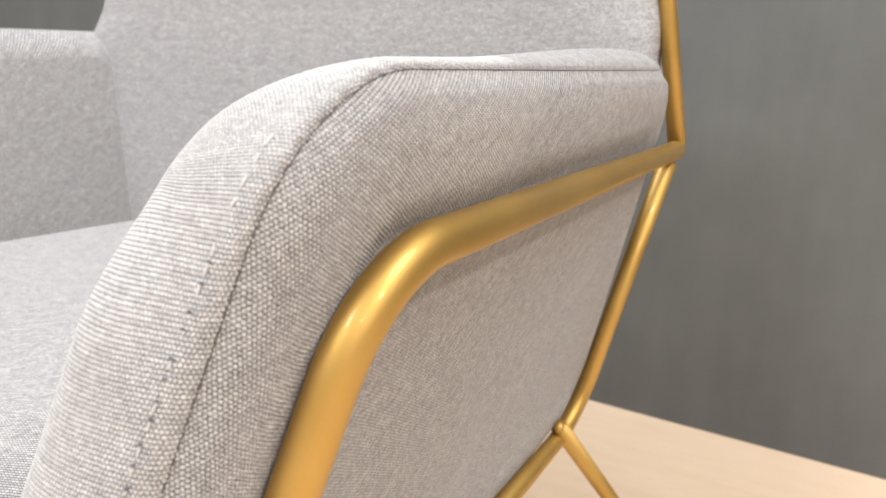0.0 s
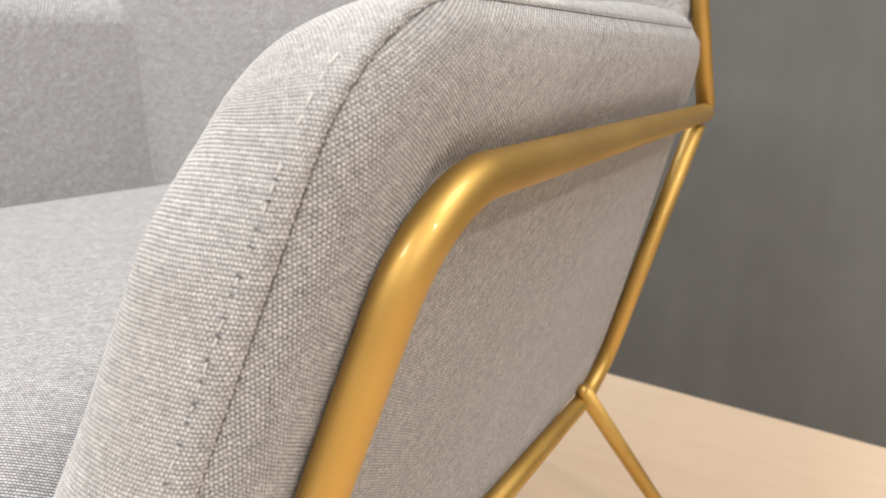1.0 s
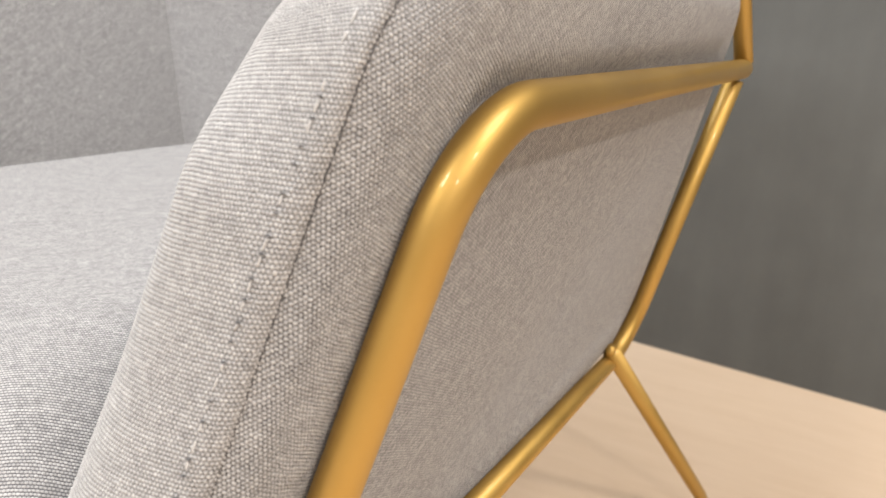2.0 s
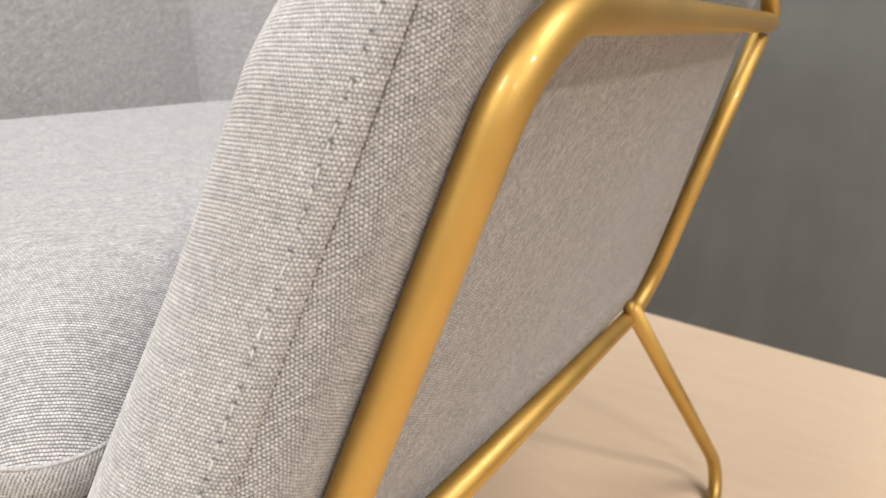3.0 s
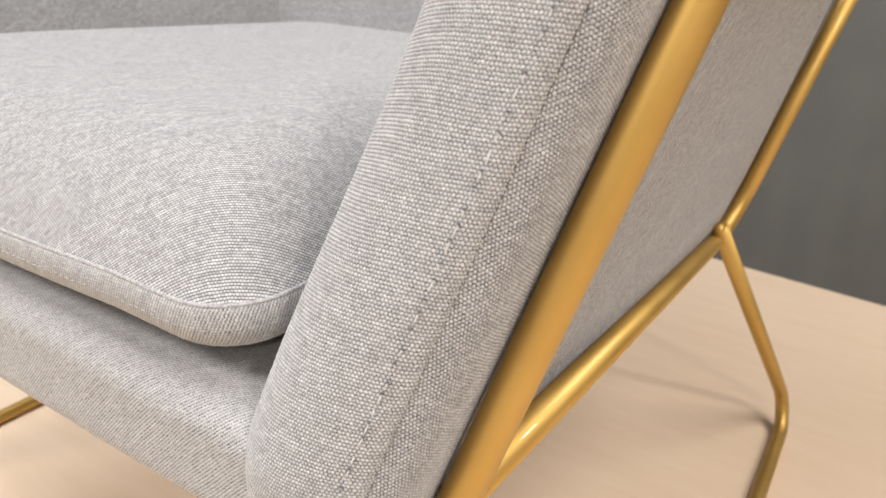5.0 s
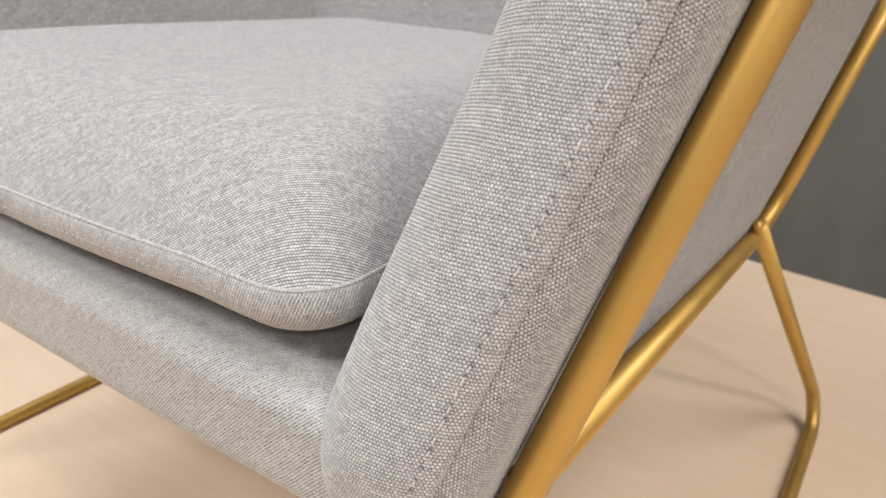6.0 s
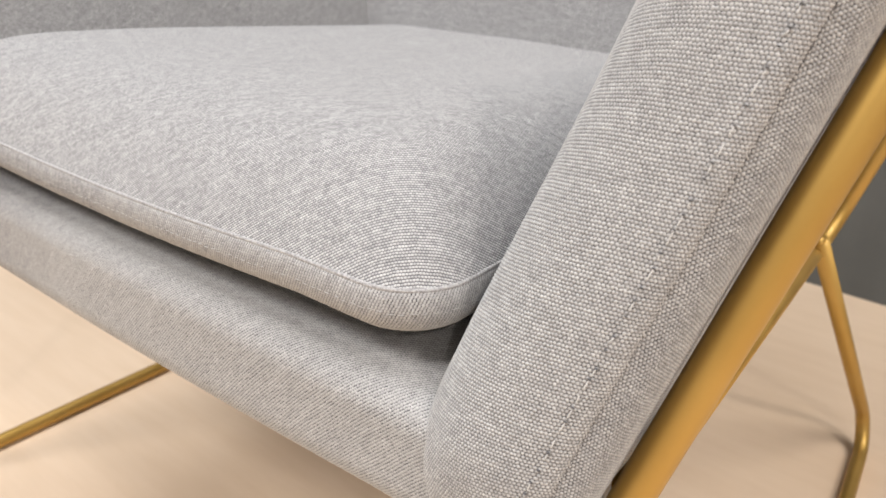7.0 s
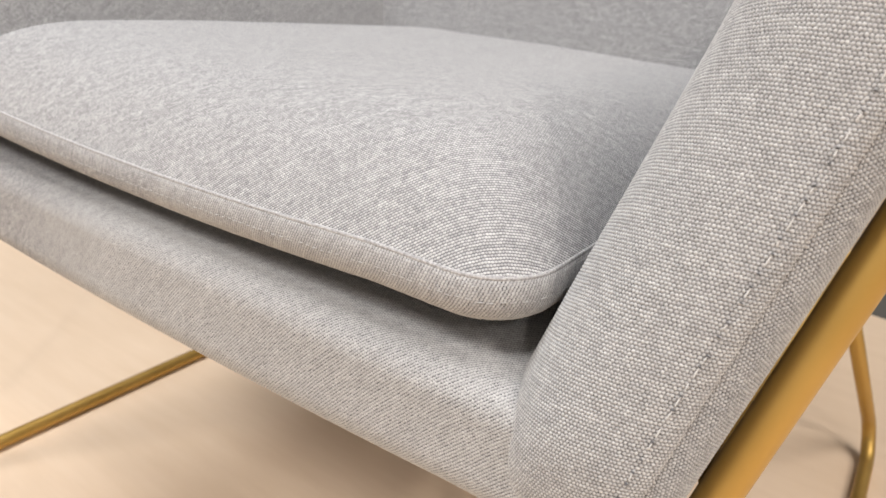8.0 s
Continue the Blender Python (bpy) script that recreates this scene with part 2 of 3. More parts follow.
def beads(u, v, rib=0.2):
    """Height, tone and gap shading of the woven yarn at a place of the cloth, in metres; rows run along u, and rib is
    how little they swell. Gap shading darkens the colour between beads.
    """
    su = u + 0.0005 * ripple(u, v, 0.020, 1) + 0.00030 * ripple(u, v, 0.003, 2)
    sv = v + 0.0005 * ripple(u, v, 0.024, 3) + 0.00020 * ripple(u, v, 0.003, 4)
    row = sv / ROW
    # beads in staggered rows, each overlapping its neighbours; the highest one shows
    wide, tall = 0.53 + 0.19 * max(rib, 0.0), 0.595 - 0.07 * max(rib, 0.0)
    height = np.full(np.shape(u), -1.0)
    line, along, step = (np.zeros(np.shape(u)) for _ in range(3))
    for shift in (-1, 0, 1):
        at_line = np.floor(row) + shift
        at_along = su / BEAD + 0.5 * (at_line % 2) + 0.08 * scatter(at_line, 0 * at_line, 3.0)
        at_step = np.floor(at_along)
        size = 0.90 + 0.18 * scatter(at_step, at_line, 5.0)
        off = ((at_along - at_step - 0.5) / wide) ** 2 + ((row - at_line - 0.5) / tall) ** 2
        here = np.sqrt(np.clip(1 - off, 0, 1)) * size
        higher = here > height
        height = np.where(higher, here, height)
        line, along, step = (np.where(higher, new_value, old) for new_value, old in ((at_line, line), (at_along, along), (at_step, step)))
    own, own_row, gap_shading = scatter(step, line), scatter(line, 0 * line, 3.0), height
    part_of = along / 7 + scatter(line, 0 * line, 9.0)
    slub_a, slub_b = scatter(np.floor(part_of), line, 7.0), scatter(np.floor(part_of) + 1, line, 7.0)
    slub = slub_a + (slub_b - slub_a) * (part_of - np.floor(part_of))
    return height, 0.19 + 0.10 * rib + (0.32 - 0.15 * rib) * own + 0.18 * slub + 0.08 * own_row, gap_shading


def woven_patch(place, cloth, steps, outward, fade=(0, 0, 0, 0), paler=0.0, rib=0.2):
    """A finely stepped piece of a smooth grid of places, raised by its yarn. cloth holds the place in the cloth, in metres;
    fade gives, for its four sides, over how many steps the relief dies away."""
    rows, cols = steps
    p = np.swapaxes(smooth_rows(np.swapaxes(smooth_rows(place, rows), 0, 1), cols), 0, 1)
    c = np.swapaxes(smooth_rows(np.swapaxes(smooth_rows(cloth, rows), 0, 1), cols), 0, 1)
    height, tone, gap_shading = beads(c[..., 0], c[..., 1], rib)
    tone = tone + paler
    normal = np.cross(np.gradient(p, axis=0), np.gradient(p, axis=1))
    normal /= np.linalg.norm(normal, axis=2)[..., None] + 1e-12
    flip = (normal[::9, ::9] * outward[None, None]).sum() < 0
    if flip:
        normal = -normal
    m, n = height.shape
    weight = np.ones((m, n))
    for side, width in enumerate(fade):
        if width:
            ramp = np.clip(np.arange(m if side < 2 else n) / width, 0, 1)
            ramp = ramp[::-1] if side % 2 else ramp
            weight *= ramp[:, None] if side < 2 else ramp[None]
    p = p + normal * ((height - 0.75) * RELIEF * np.clip(1.5 * weight - 0.5, 0, 1))[..., None]
    index = np.arange(m * n).reshape(m, n)
    quads = np.stack([index[:-1, :-1], index[:-1, 1:], index[1:, 1:], index[1:, :-1]], axis=-1).reshape(-1, 4)
    if not flip:
        quads = quads[:, ::-1]
    return p.reshape(-1, 3), quads, c.reshape(-1, 2), tone.ravel(), gap_shading.ravel(), weight.ravel()


def cloth_object(name, coarse, patches, parent, label):
    """One upholstered mesh: plain faces (verts, faces, uvs) and finely woven patches."""
    verts, faces, uvs = coarse
    at = [np.array([tuple(v) for v in verts], dtype=np.float32)] + [p[0] for p in patches]
    offsets = np.cumsum([0] + [len(a) for a in at])
    sizes = np.array([len(f) for f in faces] + [4] * sum(len(p[1]) for p in patches))
    corners = [np.array([k for f in faces for k in f])] + [(p[1] + offsets[i + 1]).ravel() for i, p in enumerate(patches)]
    uv = [np.array(uvs, dtype=np.float32).reshape(-1, 2)] + [p[2][p[1].ravel()] for p in patches]
    data = bpy.data.meshes.new(name)
    data.vertices.add(int(offsets[-1]))
    data.vertices.foreach_set("co", np.concatenate(at).astype(np.float32).ravel())
    loops = np.concatenate(corners).astype(np.int32)
    data.loops.add(len(loops))
    data.loops.foreach_set("vertex_index", loops)
    data.polygons.add(len(sizes))
    data.polygons.foreach_set("loop_start", np.concatenate([[0], np.cumsum(sizes)[:-1]]).astype(np.int32))
    data.polygons.foreach_set("use_smooth", np.ones(len(sizes), dtype=bool))
    data.uv_layers.new(name="UVMap").data.foreach_set("uv", np.concatenate(uv).astype(np.float32).ravel())
    for key, column in (("yarn_tone", 3), ("yarn_gap_shading", 4), ("yarn_share", 5)):
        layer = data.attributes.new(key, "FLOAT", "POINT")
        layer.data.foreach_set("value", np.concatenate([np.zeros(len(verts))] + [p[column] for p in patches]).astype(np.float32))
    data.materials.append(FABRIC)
    data.update()
    data.validate()
    ob = new(name, data)
    ob.parent = parent
    return tagged(ob, label)


# ---------------------------------------------------------------- room
def wall_between(name, a, b, height, thick, material, label):
    """A straight wall from a to b, its inner face on that line, its thickness on the right hand."""
    a, b = Vector((*a, 0)), Vector((*b, 0))
    out = (b - a).normalized().cross(Vector((0, 0, 1))) * thick
    base = [a, b, b + out, a + out]
    verts = [v + Vector((0, 0, z)) for z in (0, height) for v in base]
    faces = [(0, 1, 5, 4), (1, 2, 6, 5), (2, 3, 7, 6), (3, 0, 4, 7), (4, 5, 6, 7), (3, 2, 1, 0)]
    ob = mesh_object(name, verts, faces, material, smooth=False)
    return tagged(ob, label, "wall", kind="structure")


def back_wall_y(x):
    return 0.668 - 0.065 * x


XL, XR, YF = -2.4, 2.9, -4.0
wall_between("wall_north", (XR, back_wall_y(XR)), (XL, back_wall_y(XL)), CEILING, 0.12, WALL_GREY, "plain matt grey painted wall behind the armchair")
wall_between("wall_west", (XL, back_wall_y(XL) + 0.12), (XL, YF), CEILING, 0.12, WALL_PALE, "plain pale painted wall")
wall_between("wall_south", (XL, YF), (XR, YF), CEILING, 0.12, WALL_PALE, "plain pale painted wall")
wall_between("wall_east", (XR, YF), (XR, back_wall_y(XR) + 0.12), CEILING, 0.12, WALL_PALE, "plain pale painted wall")


def slab(name, z0, z1, material, label, category):
    xs, ys = (XL - 0.3, XR + 0.3), (YF - 0.3, 1.2)
    verts = [(x, y, z) for z in (z0, z1) for x, y in ((xs[0], ys[0]), (xs[1], ys[0]), (xs[1], ys[1]), (xs[0], ys[1]))]
    faces = [(3, 2, 1, 0), (4, 5, 6, 7), (0, 1, 5, 4), (1, 2, 6, 5), (2, 3, 7, 6), (3, 0, 4, 7)]
    return tagged(mesh_object(name, verts, faces, material, smooth=False), label, category, kind="structure")


slab("floor", -0.1, 0.0, WOOD, "pale cream wood floor with faint grain", "floor")
slab("ceiling", CEILING, CEILING + 0.1, WALL_PALE, "plain pale ceiling", "ceiling")


# ---------------------------------------------------------------- armchair
TUBE = 0.0075
CORNER = Vector((0.3674, -0.3939, 0.5707))
LEAN_OUT = Vector((0.968, 0.0, -0.2508))
LEAN_UP = Vector((0.2508, 0.0, 0.968))


def side_point(y, v, n, sign=1):
    """A point of a side of the chair: y along it, v up along its leaning plane, n outward from it."""
    p = CORNER + LEAN_UP * v + LEAN_OUT * n
    return Vector((p.x * sign, y, p.z))


chair = thing("armchair", "grey woven fabric armchair with brushed gold tube frame", "armchair")

FRAME_A = (0.3605, 0.0615, 0.5479)
FRAME_B = (0.2925, 0.0560, 0.2880)


def mirrored(points, sign):
    return [(p[0] * sign, p[1], p[2]) for p in points]


def gold_frame(sign):
    # arm, front bar, front leg, floor runner and rear leg are one bent tube
    main = [FRAME_A, (CORNER.x, CORNER.y - 0.0008, CORNER.z), (0.2990, -0.4678, 0.3010), (0.3860, -0.5050, TUBE), (0.3741, 0.2342, TUBE), (0.2970, 0.0010, 0.3095)]
    tube("side_frame", mirrored(main, sign), [0, 0.042, 0.05, 0.05, 0.032, 0], TUBE, GOLD, chair, 28, "bent brushed gold tube of arm, legs and floor runner", 14)
    rail = [(0.3566, 0.0540, 0.5400), FRAME_B, (0.3118, -0.4505, 0.3575)]
    tube("seat_rail", mirrored(rail, sign), [0, 0.05, 0], TUBE, GOLD, chair, 24, "gold tube down the back of the arm and under the seat", 12)
    upright = [(0.3600, 0.0660, 0.5520), (0.3265, 0.0980, 0.7200), (0.3010, 0.1230, 0.8500)]
    if sign < 0:
        upright = [(x, y + 0.09 * (z - 0.552), z) for x, y, z in upright]
    tube("back_upright", mirrored(upright, sign), [0, 0.2, 0], TUBE * 0.96, GOLD, chair, 24)
    for at, r in (((0.2965, 0.0016, 0.3086), 0.0060), ((0.3598, 0.0640, 0.5490), 0.0083)):
        bm = bmesh.new()
        bmesh.ops.create_icosphere(bm, subdivisions=3, radius=r)
        for v in bm.verts:
            v.co = Vector((v.co.x * 0.9, v.co.y, v.co.z * 0.95)) * (1 + 0.06 * noise.noise(v.co * 300)) + Vector(at)
            v.co.x *= sign
        if sign < 0:
            bmesh.ops.reverse_faces(bm, faces=bm.faces)
        part("weld", bm, GOLD, chair, "rounded weld between gold tubes")


for s in (1, -1):
    gold_frame(s)
tube("back_crossbar", [(0.301, 0.123, 0.85), (-0.301, 0.123, 0.85)], [0, 0], TUBE * 0.96, GOLD, chair, 20)


# cross sections of an arm low at its front, high at its front and along its top: n across it, q outward from its rim;
# the seam is the sixth point
EDGE = [(-0.0108, -0.0240), (-0.0080, -0.0120), (-0.0076, -0.0010), (-0.0082, 0.0095), (-0.0116, 0.0184), (-0.0184, 0.0242)]
ARM_LOW = EDGE + [(-0.0191, 0.0261), (-0.0218, 0.0284), (-0.0250, 0.0300), (-0.0320, 0.0324), (-0.0401, 0.0335), (-0.0481, 0.0335),
                  (-0.0561, 0.0317), (-0.0641, 0.0274), (-0.0711, 0.0209), (-0.0756, 0.0128), (-0.0792, 0.0034), (-0.0812, -0.007)]
ARM_FRONT = EDGE + [(-0.0191, 0.0260), (-0.0218, 0.0279), (-0.0249, 0.0286), (-0.0318, 0.0291), (-0.0397, 0.0290), (-0.0476, 0.0279),
                    (-0.0555, 0.0254), (-0.0634, 0.0208), (-0.0704, 0.0145), (-0.0748, 0.0073), (-0.0783, -0.0009), (-0.0802, -0.0097)]
ARM_TOP = EDGE + [(-0.0194, 0.0258), (-0.0223, 0.0262), (-0.0259, 0.0253), (-0.0329, 0.0223), (-0.0415, 0.0182), (-0.0501, 0.0134),
                  (-0.0586, 0.0080), (-0.0672, 0.0017), (-0.0747, -0.0053), (-0.0795, -0.0114), (-0.0832, -0.0182), (-0.0854, -0.0245)]
ARM_BACK = EDGE + [(-0.0194, 0.0260), (-0.0223, 0.0282), (-0.0259, 0.0300), (-0.0329, 0.0318), (-0.0415, 0.0315), (-0.0501, 0.0290),
                   (-0.0586, 0.0246), (-0.0672, 0.0180), (-0.0747, 0.0100), (-0.0795, 0.0030), (-0.0832, -0.0045), (-0.0854, -0.0125)]
ARM_REAR = [(-0.0108, -0.0100), (-0.0096, -0.0050), (-0.0088, 0.0020), (-0.0092, 0.0100), (-0.0122, 0.0186), (-0.0184, 0.0242)] + [(n, 0.0255) for n, q in ARM_FRONT[6:]]
SEAM_AT = 5


def dense(section):
    """Three pieces to each stretch of a section."""
    out = []
    for a, b in zip(section, section[1:]):
        out += [tuple(np.array(a) + (np.array(b) - np.array(a)) * f) for f in (0, 1 / 3, 2 / 3)]
    return np.array(out + [section[-1]])


def ease(x):
    x = np.clip(x, 0, 1)
    return x * x * (3 - 2 * x)


def arm_rim():
    """The closed rim of an arm in its leaning plane, as (y, v)."""
    def on_front(s):
        return (-0.3987 + 0.283 * s, 0.0014 + 0.959 * s)
    low, high = on_front(-0.2667), on_front(0.022)
    corners = [(-0.20, -0.2567), low, high, (-0.22, 0.0185), (-0.006, 0.0140), (0.054, -0.270), (-0.20, -0.2567)]
    return resample(fillet(corners, [0, 0.032, 0.034, 0.3, 0.026, 0.030, 0], 12), 0.004)[:-1]


RIM = arm_rim()
AHEAD = np.roll(RIM, -1, axis=0) - np.roll(RIM, 1, axis=0)
AHEAD /= np.linalg.norm(AHEAD, axis=1)[:, None]
OUTWARD = np.stack([AHEAD[:, 1], -AHEAD[:, 0]], axis=1)
if ((RIM - RIM.mean(axis=0)) * OUTWARD).sum() < 0:
    OUTWARD = -OUTWARD
IS_REAR = ease((OUTWARD[:, 0] - 0.25) / 0.5) * (RIM[:, 0] > -0.1)
ON_TOP = ease((RIM[:, 1] + 0.045) / 0.06) * (1 - IS_REAR)
IS_BACK = ON_TOP * ease((RIM[:, 0] + 0.42) / 0.36)
IS_TOP = ON_TOP - IS_BACK
IS_LOW = ease((-0.08 - RIM[:, 1]) / 0.12) * (1 - IS_REAR)
IS_FRONT = 1 - ON_TOP - IS_LOW - IS_REAR
SECTIONS = sum(w[:, None, None] * np.array(sec)[None] for w, sec in
               ((IS_FRONT, ARM_FRONT), (IS_LOW, ARM_LOW), (IS_TOP, ARM_TOP), (IS_BACK, ARM_BACK), (IS_REAR, ARM_REAR)))
FRONT_D = dense(ARM_FRONT)


def arm_section(i):
    return dense(SECTIONS[i])


def arm_surface(i, j, sign, lift=0.0):
    """The place on the arm's skin at rim point i and section point j, lifted outward."""
    n, q = arm_section(i)[j]
    y, v = RIM[i] + OUTWARD[i] * (q + lift)
    return side_point(y, v, n, sign)


def upright(yv):
    """The side panel's cloth: its rows rise toward the back."""
    return (0.87 * yv[0] + 0.5 * yv[1], 0.87 * yv[1] - 0.5 * yv[0])


def slant(u, v):
    """The strip round the arm is cut a little off the thread."""
    return (0.966 * u - 0.259 * v, 0.966 * v + 0.259 * u)


def arm_mesh(sign):
    count, cols, seam = len(RIM), len(FRONT_D), SEAM_AT * 3
    verts, flat = [], []
    for i in range(count):
        plump = 0.013 * (IS_BACK[i] + IS_REAR[i]) if sign < 0 else 0.0
        for n, q in arm_section(i):
            y, v = RIM[i] + OUTWARD[i] * (q + plump)
            if sign < 0:
                y += 0.13 * float(ease((RIM[i][0] + 0.11) / 0.09))
            verts.append(side_point(y, v, n, sign))
            flat.append((y, v))
    around = np.concatenate([[0], np.cumsum(np.linalg.norm(np.diff(FRONT_D, axis=0), axis=1))])
    rim_out = RIM + OUTWARD * 0.029
    along = np.concatenate([[0], np.cumsum(np.linalg.norm(np.diff(np.vstack([rim_out, rim_out[:1]]), axis=0), axis=1))])
    # the camera passes close to the front and top of one arm: there each bead of yarn is modelled
    first = next(i for i in range(count) if RIM[i][0] < -0.375)
    last = next(i for i in range(count) if RIM[i][1] > 0 and RIM[i][0] > -0.23)
    near = range(first, last) if sign > 0 else range(0)
    faces, uvs = [], []
    for i in range(count):
        for j in range(cols - 1):
            if i in near:
                continue
            quad = [(i, j, i), (i, j + 1, i), ((i + 1) % count, j + 1, i + 1), ((i + 1) % count, j, i + 1)]
            if sign < 0:
                quad = quad[::-1]
            faces.append(tuple(a * cols + b for a, b, _ in quad))
            for a, b, c in quad:
                # the side panel is cut from another piece of cloth than the strip round the arm
                uvs.append(upright(flat[a * cols + b]) if j < seam else slant(around[b], along[c]))
    for j, flip in ((0, sign < 0), (cols - 1, sign > 0)):
        ring = [i * cols + j for i in range(count)]
        if flip:
            ring = ring[::-1]
        faces.append(tuple(ring))
        uvs += [upright(flat[k]) for k in ring]
    patches = []
    if sign > 0:
        pick = np.arange(first, last + 1)
        yv = RIM[pick, None] + OUTWARD[pick, None] * SECTIONS[pick, :, 1:2]
        place = np.array(CORNER) + np.array(LEAN_UP) * yv[..., 1:2] + np.array(LEAN_OUT) * SECTIONS[pick, :, 0:1]
        place[..., 1] = yv[..., 0]
        strip = np.stack(slant(np.broadcast_to(around[::3], place.shape[:2]), np.broadcast_to(along[pick, None], place.shape[:2])), axis=-1)
        rows = even_steps(along[pick] - along[first], 0.00031)
        side_run = -0.024 + around[::3][None, :, None]
        side = RIM[pick, None] + OUTWARD[pick, None] * side_run
        side = np.stack(upright((side[..., 0], side[..., 1])), axis=-1)
        # the side panel's yarn is toned darker to paint in its weaker light
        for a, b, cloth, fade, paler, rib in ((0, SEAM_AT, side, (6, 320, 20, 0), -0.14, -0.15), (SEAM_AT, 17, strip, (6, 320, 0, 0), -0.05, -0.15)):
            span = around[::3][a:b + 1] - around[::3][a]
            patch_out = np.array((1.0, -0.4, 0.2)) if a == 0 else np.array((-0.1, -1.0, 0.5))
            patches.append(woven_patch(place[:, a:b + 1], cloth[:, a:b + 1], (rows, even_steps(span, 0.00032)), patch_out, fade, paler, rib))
    return cloth_object("armrest", (verts, faces, uvs), patches, chair, "padded armrest in grey woven fabric")


def ribbon(name, points, radius, material, parent, label="", sides=6):
    return tube(name, [tuple(p) for p in points], [0] * len(points), radius, material, parent, sides, label)


def capsule(a, b, radius, sides=6):
    """A short thread from a to b, its ends drawn in: vertices and faces."""
    a, b = Vector(a), Vector(b)
    t = (b - a).normalized()
    s = t.orthogonal().normalized()
    u = t.cross(s)
    verts = []
    for f, r in ((0, 0.25), (0.18, 0.85), (0.5, 1.0), (0.82, 0.85), (1, 0.25)):
        c = a + (b - a) * f
        verts += [c + (s * math.cos(2 * math.pi * k / sides) + u * math.sin(2 * math.pi * k / sides)) * radius * r for k in range(sides)]
    faces = grid_faces(5, sides, close_cols=True)
    faces += [tuple(range(sides))[::-1], tuple(4 * sides + k for k in range(sides))]
    return verts, faces


def thread_row(name, pairs, radius, material, parent, label):
    """A row of short pieces: stitches sewn with one thread, and the dark dots of needle holes."""
    verts, faces = [], []
    for a, b in pairs:
        v, f = capsule(a, b, radius)
        faces += [tuple(k + len(verts) for k in face) for face in f]
        verts += v
    return tagged(mesh_object(name, verts, faces, material, parent, label=label), kind="stuff")


def arm_sewing(arm, sign):
    """The seam between side panel and strip, and the row of stitches beside it."""
    front = [i for i in range(len(RIM)) if RIM[i][1] > -0.225 and RIM[i][0] < (-0.03 if RIM[i][1] > -0.06 else -0.3)]
    start = next(k for k in range(len(front)) if (front[k] - 1) not in front)
    order = front[start:] + front[:start]
    # a dark cord in the groove paints in the shade of the seam
    ribbon("seam", [arm_surface(i, SEAM_AT * 3, sign, -0.00004 - 0.0007 * ease((-RIM[i][1] - 0.02) / 0.16)) for i in order], 0.00031, RECESS_SHADE, arm, "dark cord along the sewn seam, put in for the shade of its groove")
    order = [i for i in order if RIM[i][0] < -0.34 and RIM[i][1] < 0.012]
    row = [arm_surface(i, 8 * 3, sign, 0.00078) for i in order]
    inward = [Vector(arm_surface(i, 8 * 3, sign, 0.0)) - Vector(arm_surface(i, 8 * 3, sign, 0.001)) for i in order]
    pts = resample([tuple(p) + tuple(d) for p, d in zip(row, inward)], 0.0058)
    rng = random.Random(4)
    pairs, holes = [], []
    for a, b in zip(pts, pts[1:]):
        sink = a[3:] * rng.choice((0.0, 0.05, 0.15, 0.3))
        a, b = a[:3], b[:3]
        f, g = 0.06 + rng.uniform(-0.04, 0.26), 0.84 + rng.uniform(-0.34, 0.08)
        sway = [np.array([rng.uniform(-0.00022, 0.00022) for _ in range(3)]) for _ in range(2)]
        if rng.random() < 0.8:
            pairs.append((a + (b - a) * f + sway[0] + sink, a + (b - a) * g + sway[1] + sink))
        # solid dark dots imitate the shade inside needle holes
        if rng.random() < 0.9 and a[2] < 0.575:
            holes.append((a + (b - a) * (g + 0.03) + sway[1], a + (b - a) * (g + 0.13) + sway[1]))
    thread_row("stitching", pairs, 0.00028, THREAD, arm, "row of pale top stitches")
    thread_row("needle_hole_shade_row", holes, 0.00072, RECESS_SHADE, arm, "row of dark dots put in for the shade in needle holes")


for s in (1, -1):
    arm_sewing(arm_mesh(s), s)


def bias(x, y):
    """Cloth laid at an angle: its rows run along x = y."""
    return ((x + y) * 0.7071, (x - y) * 0.7071)


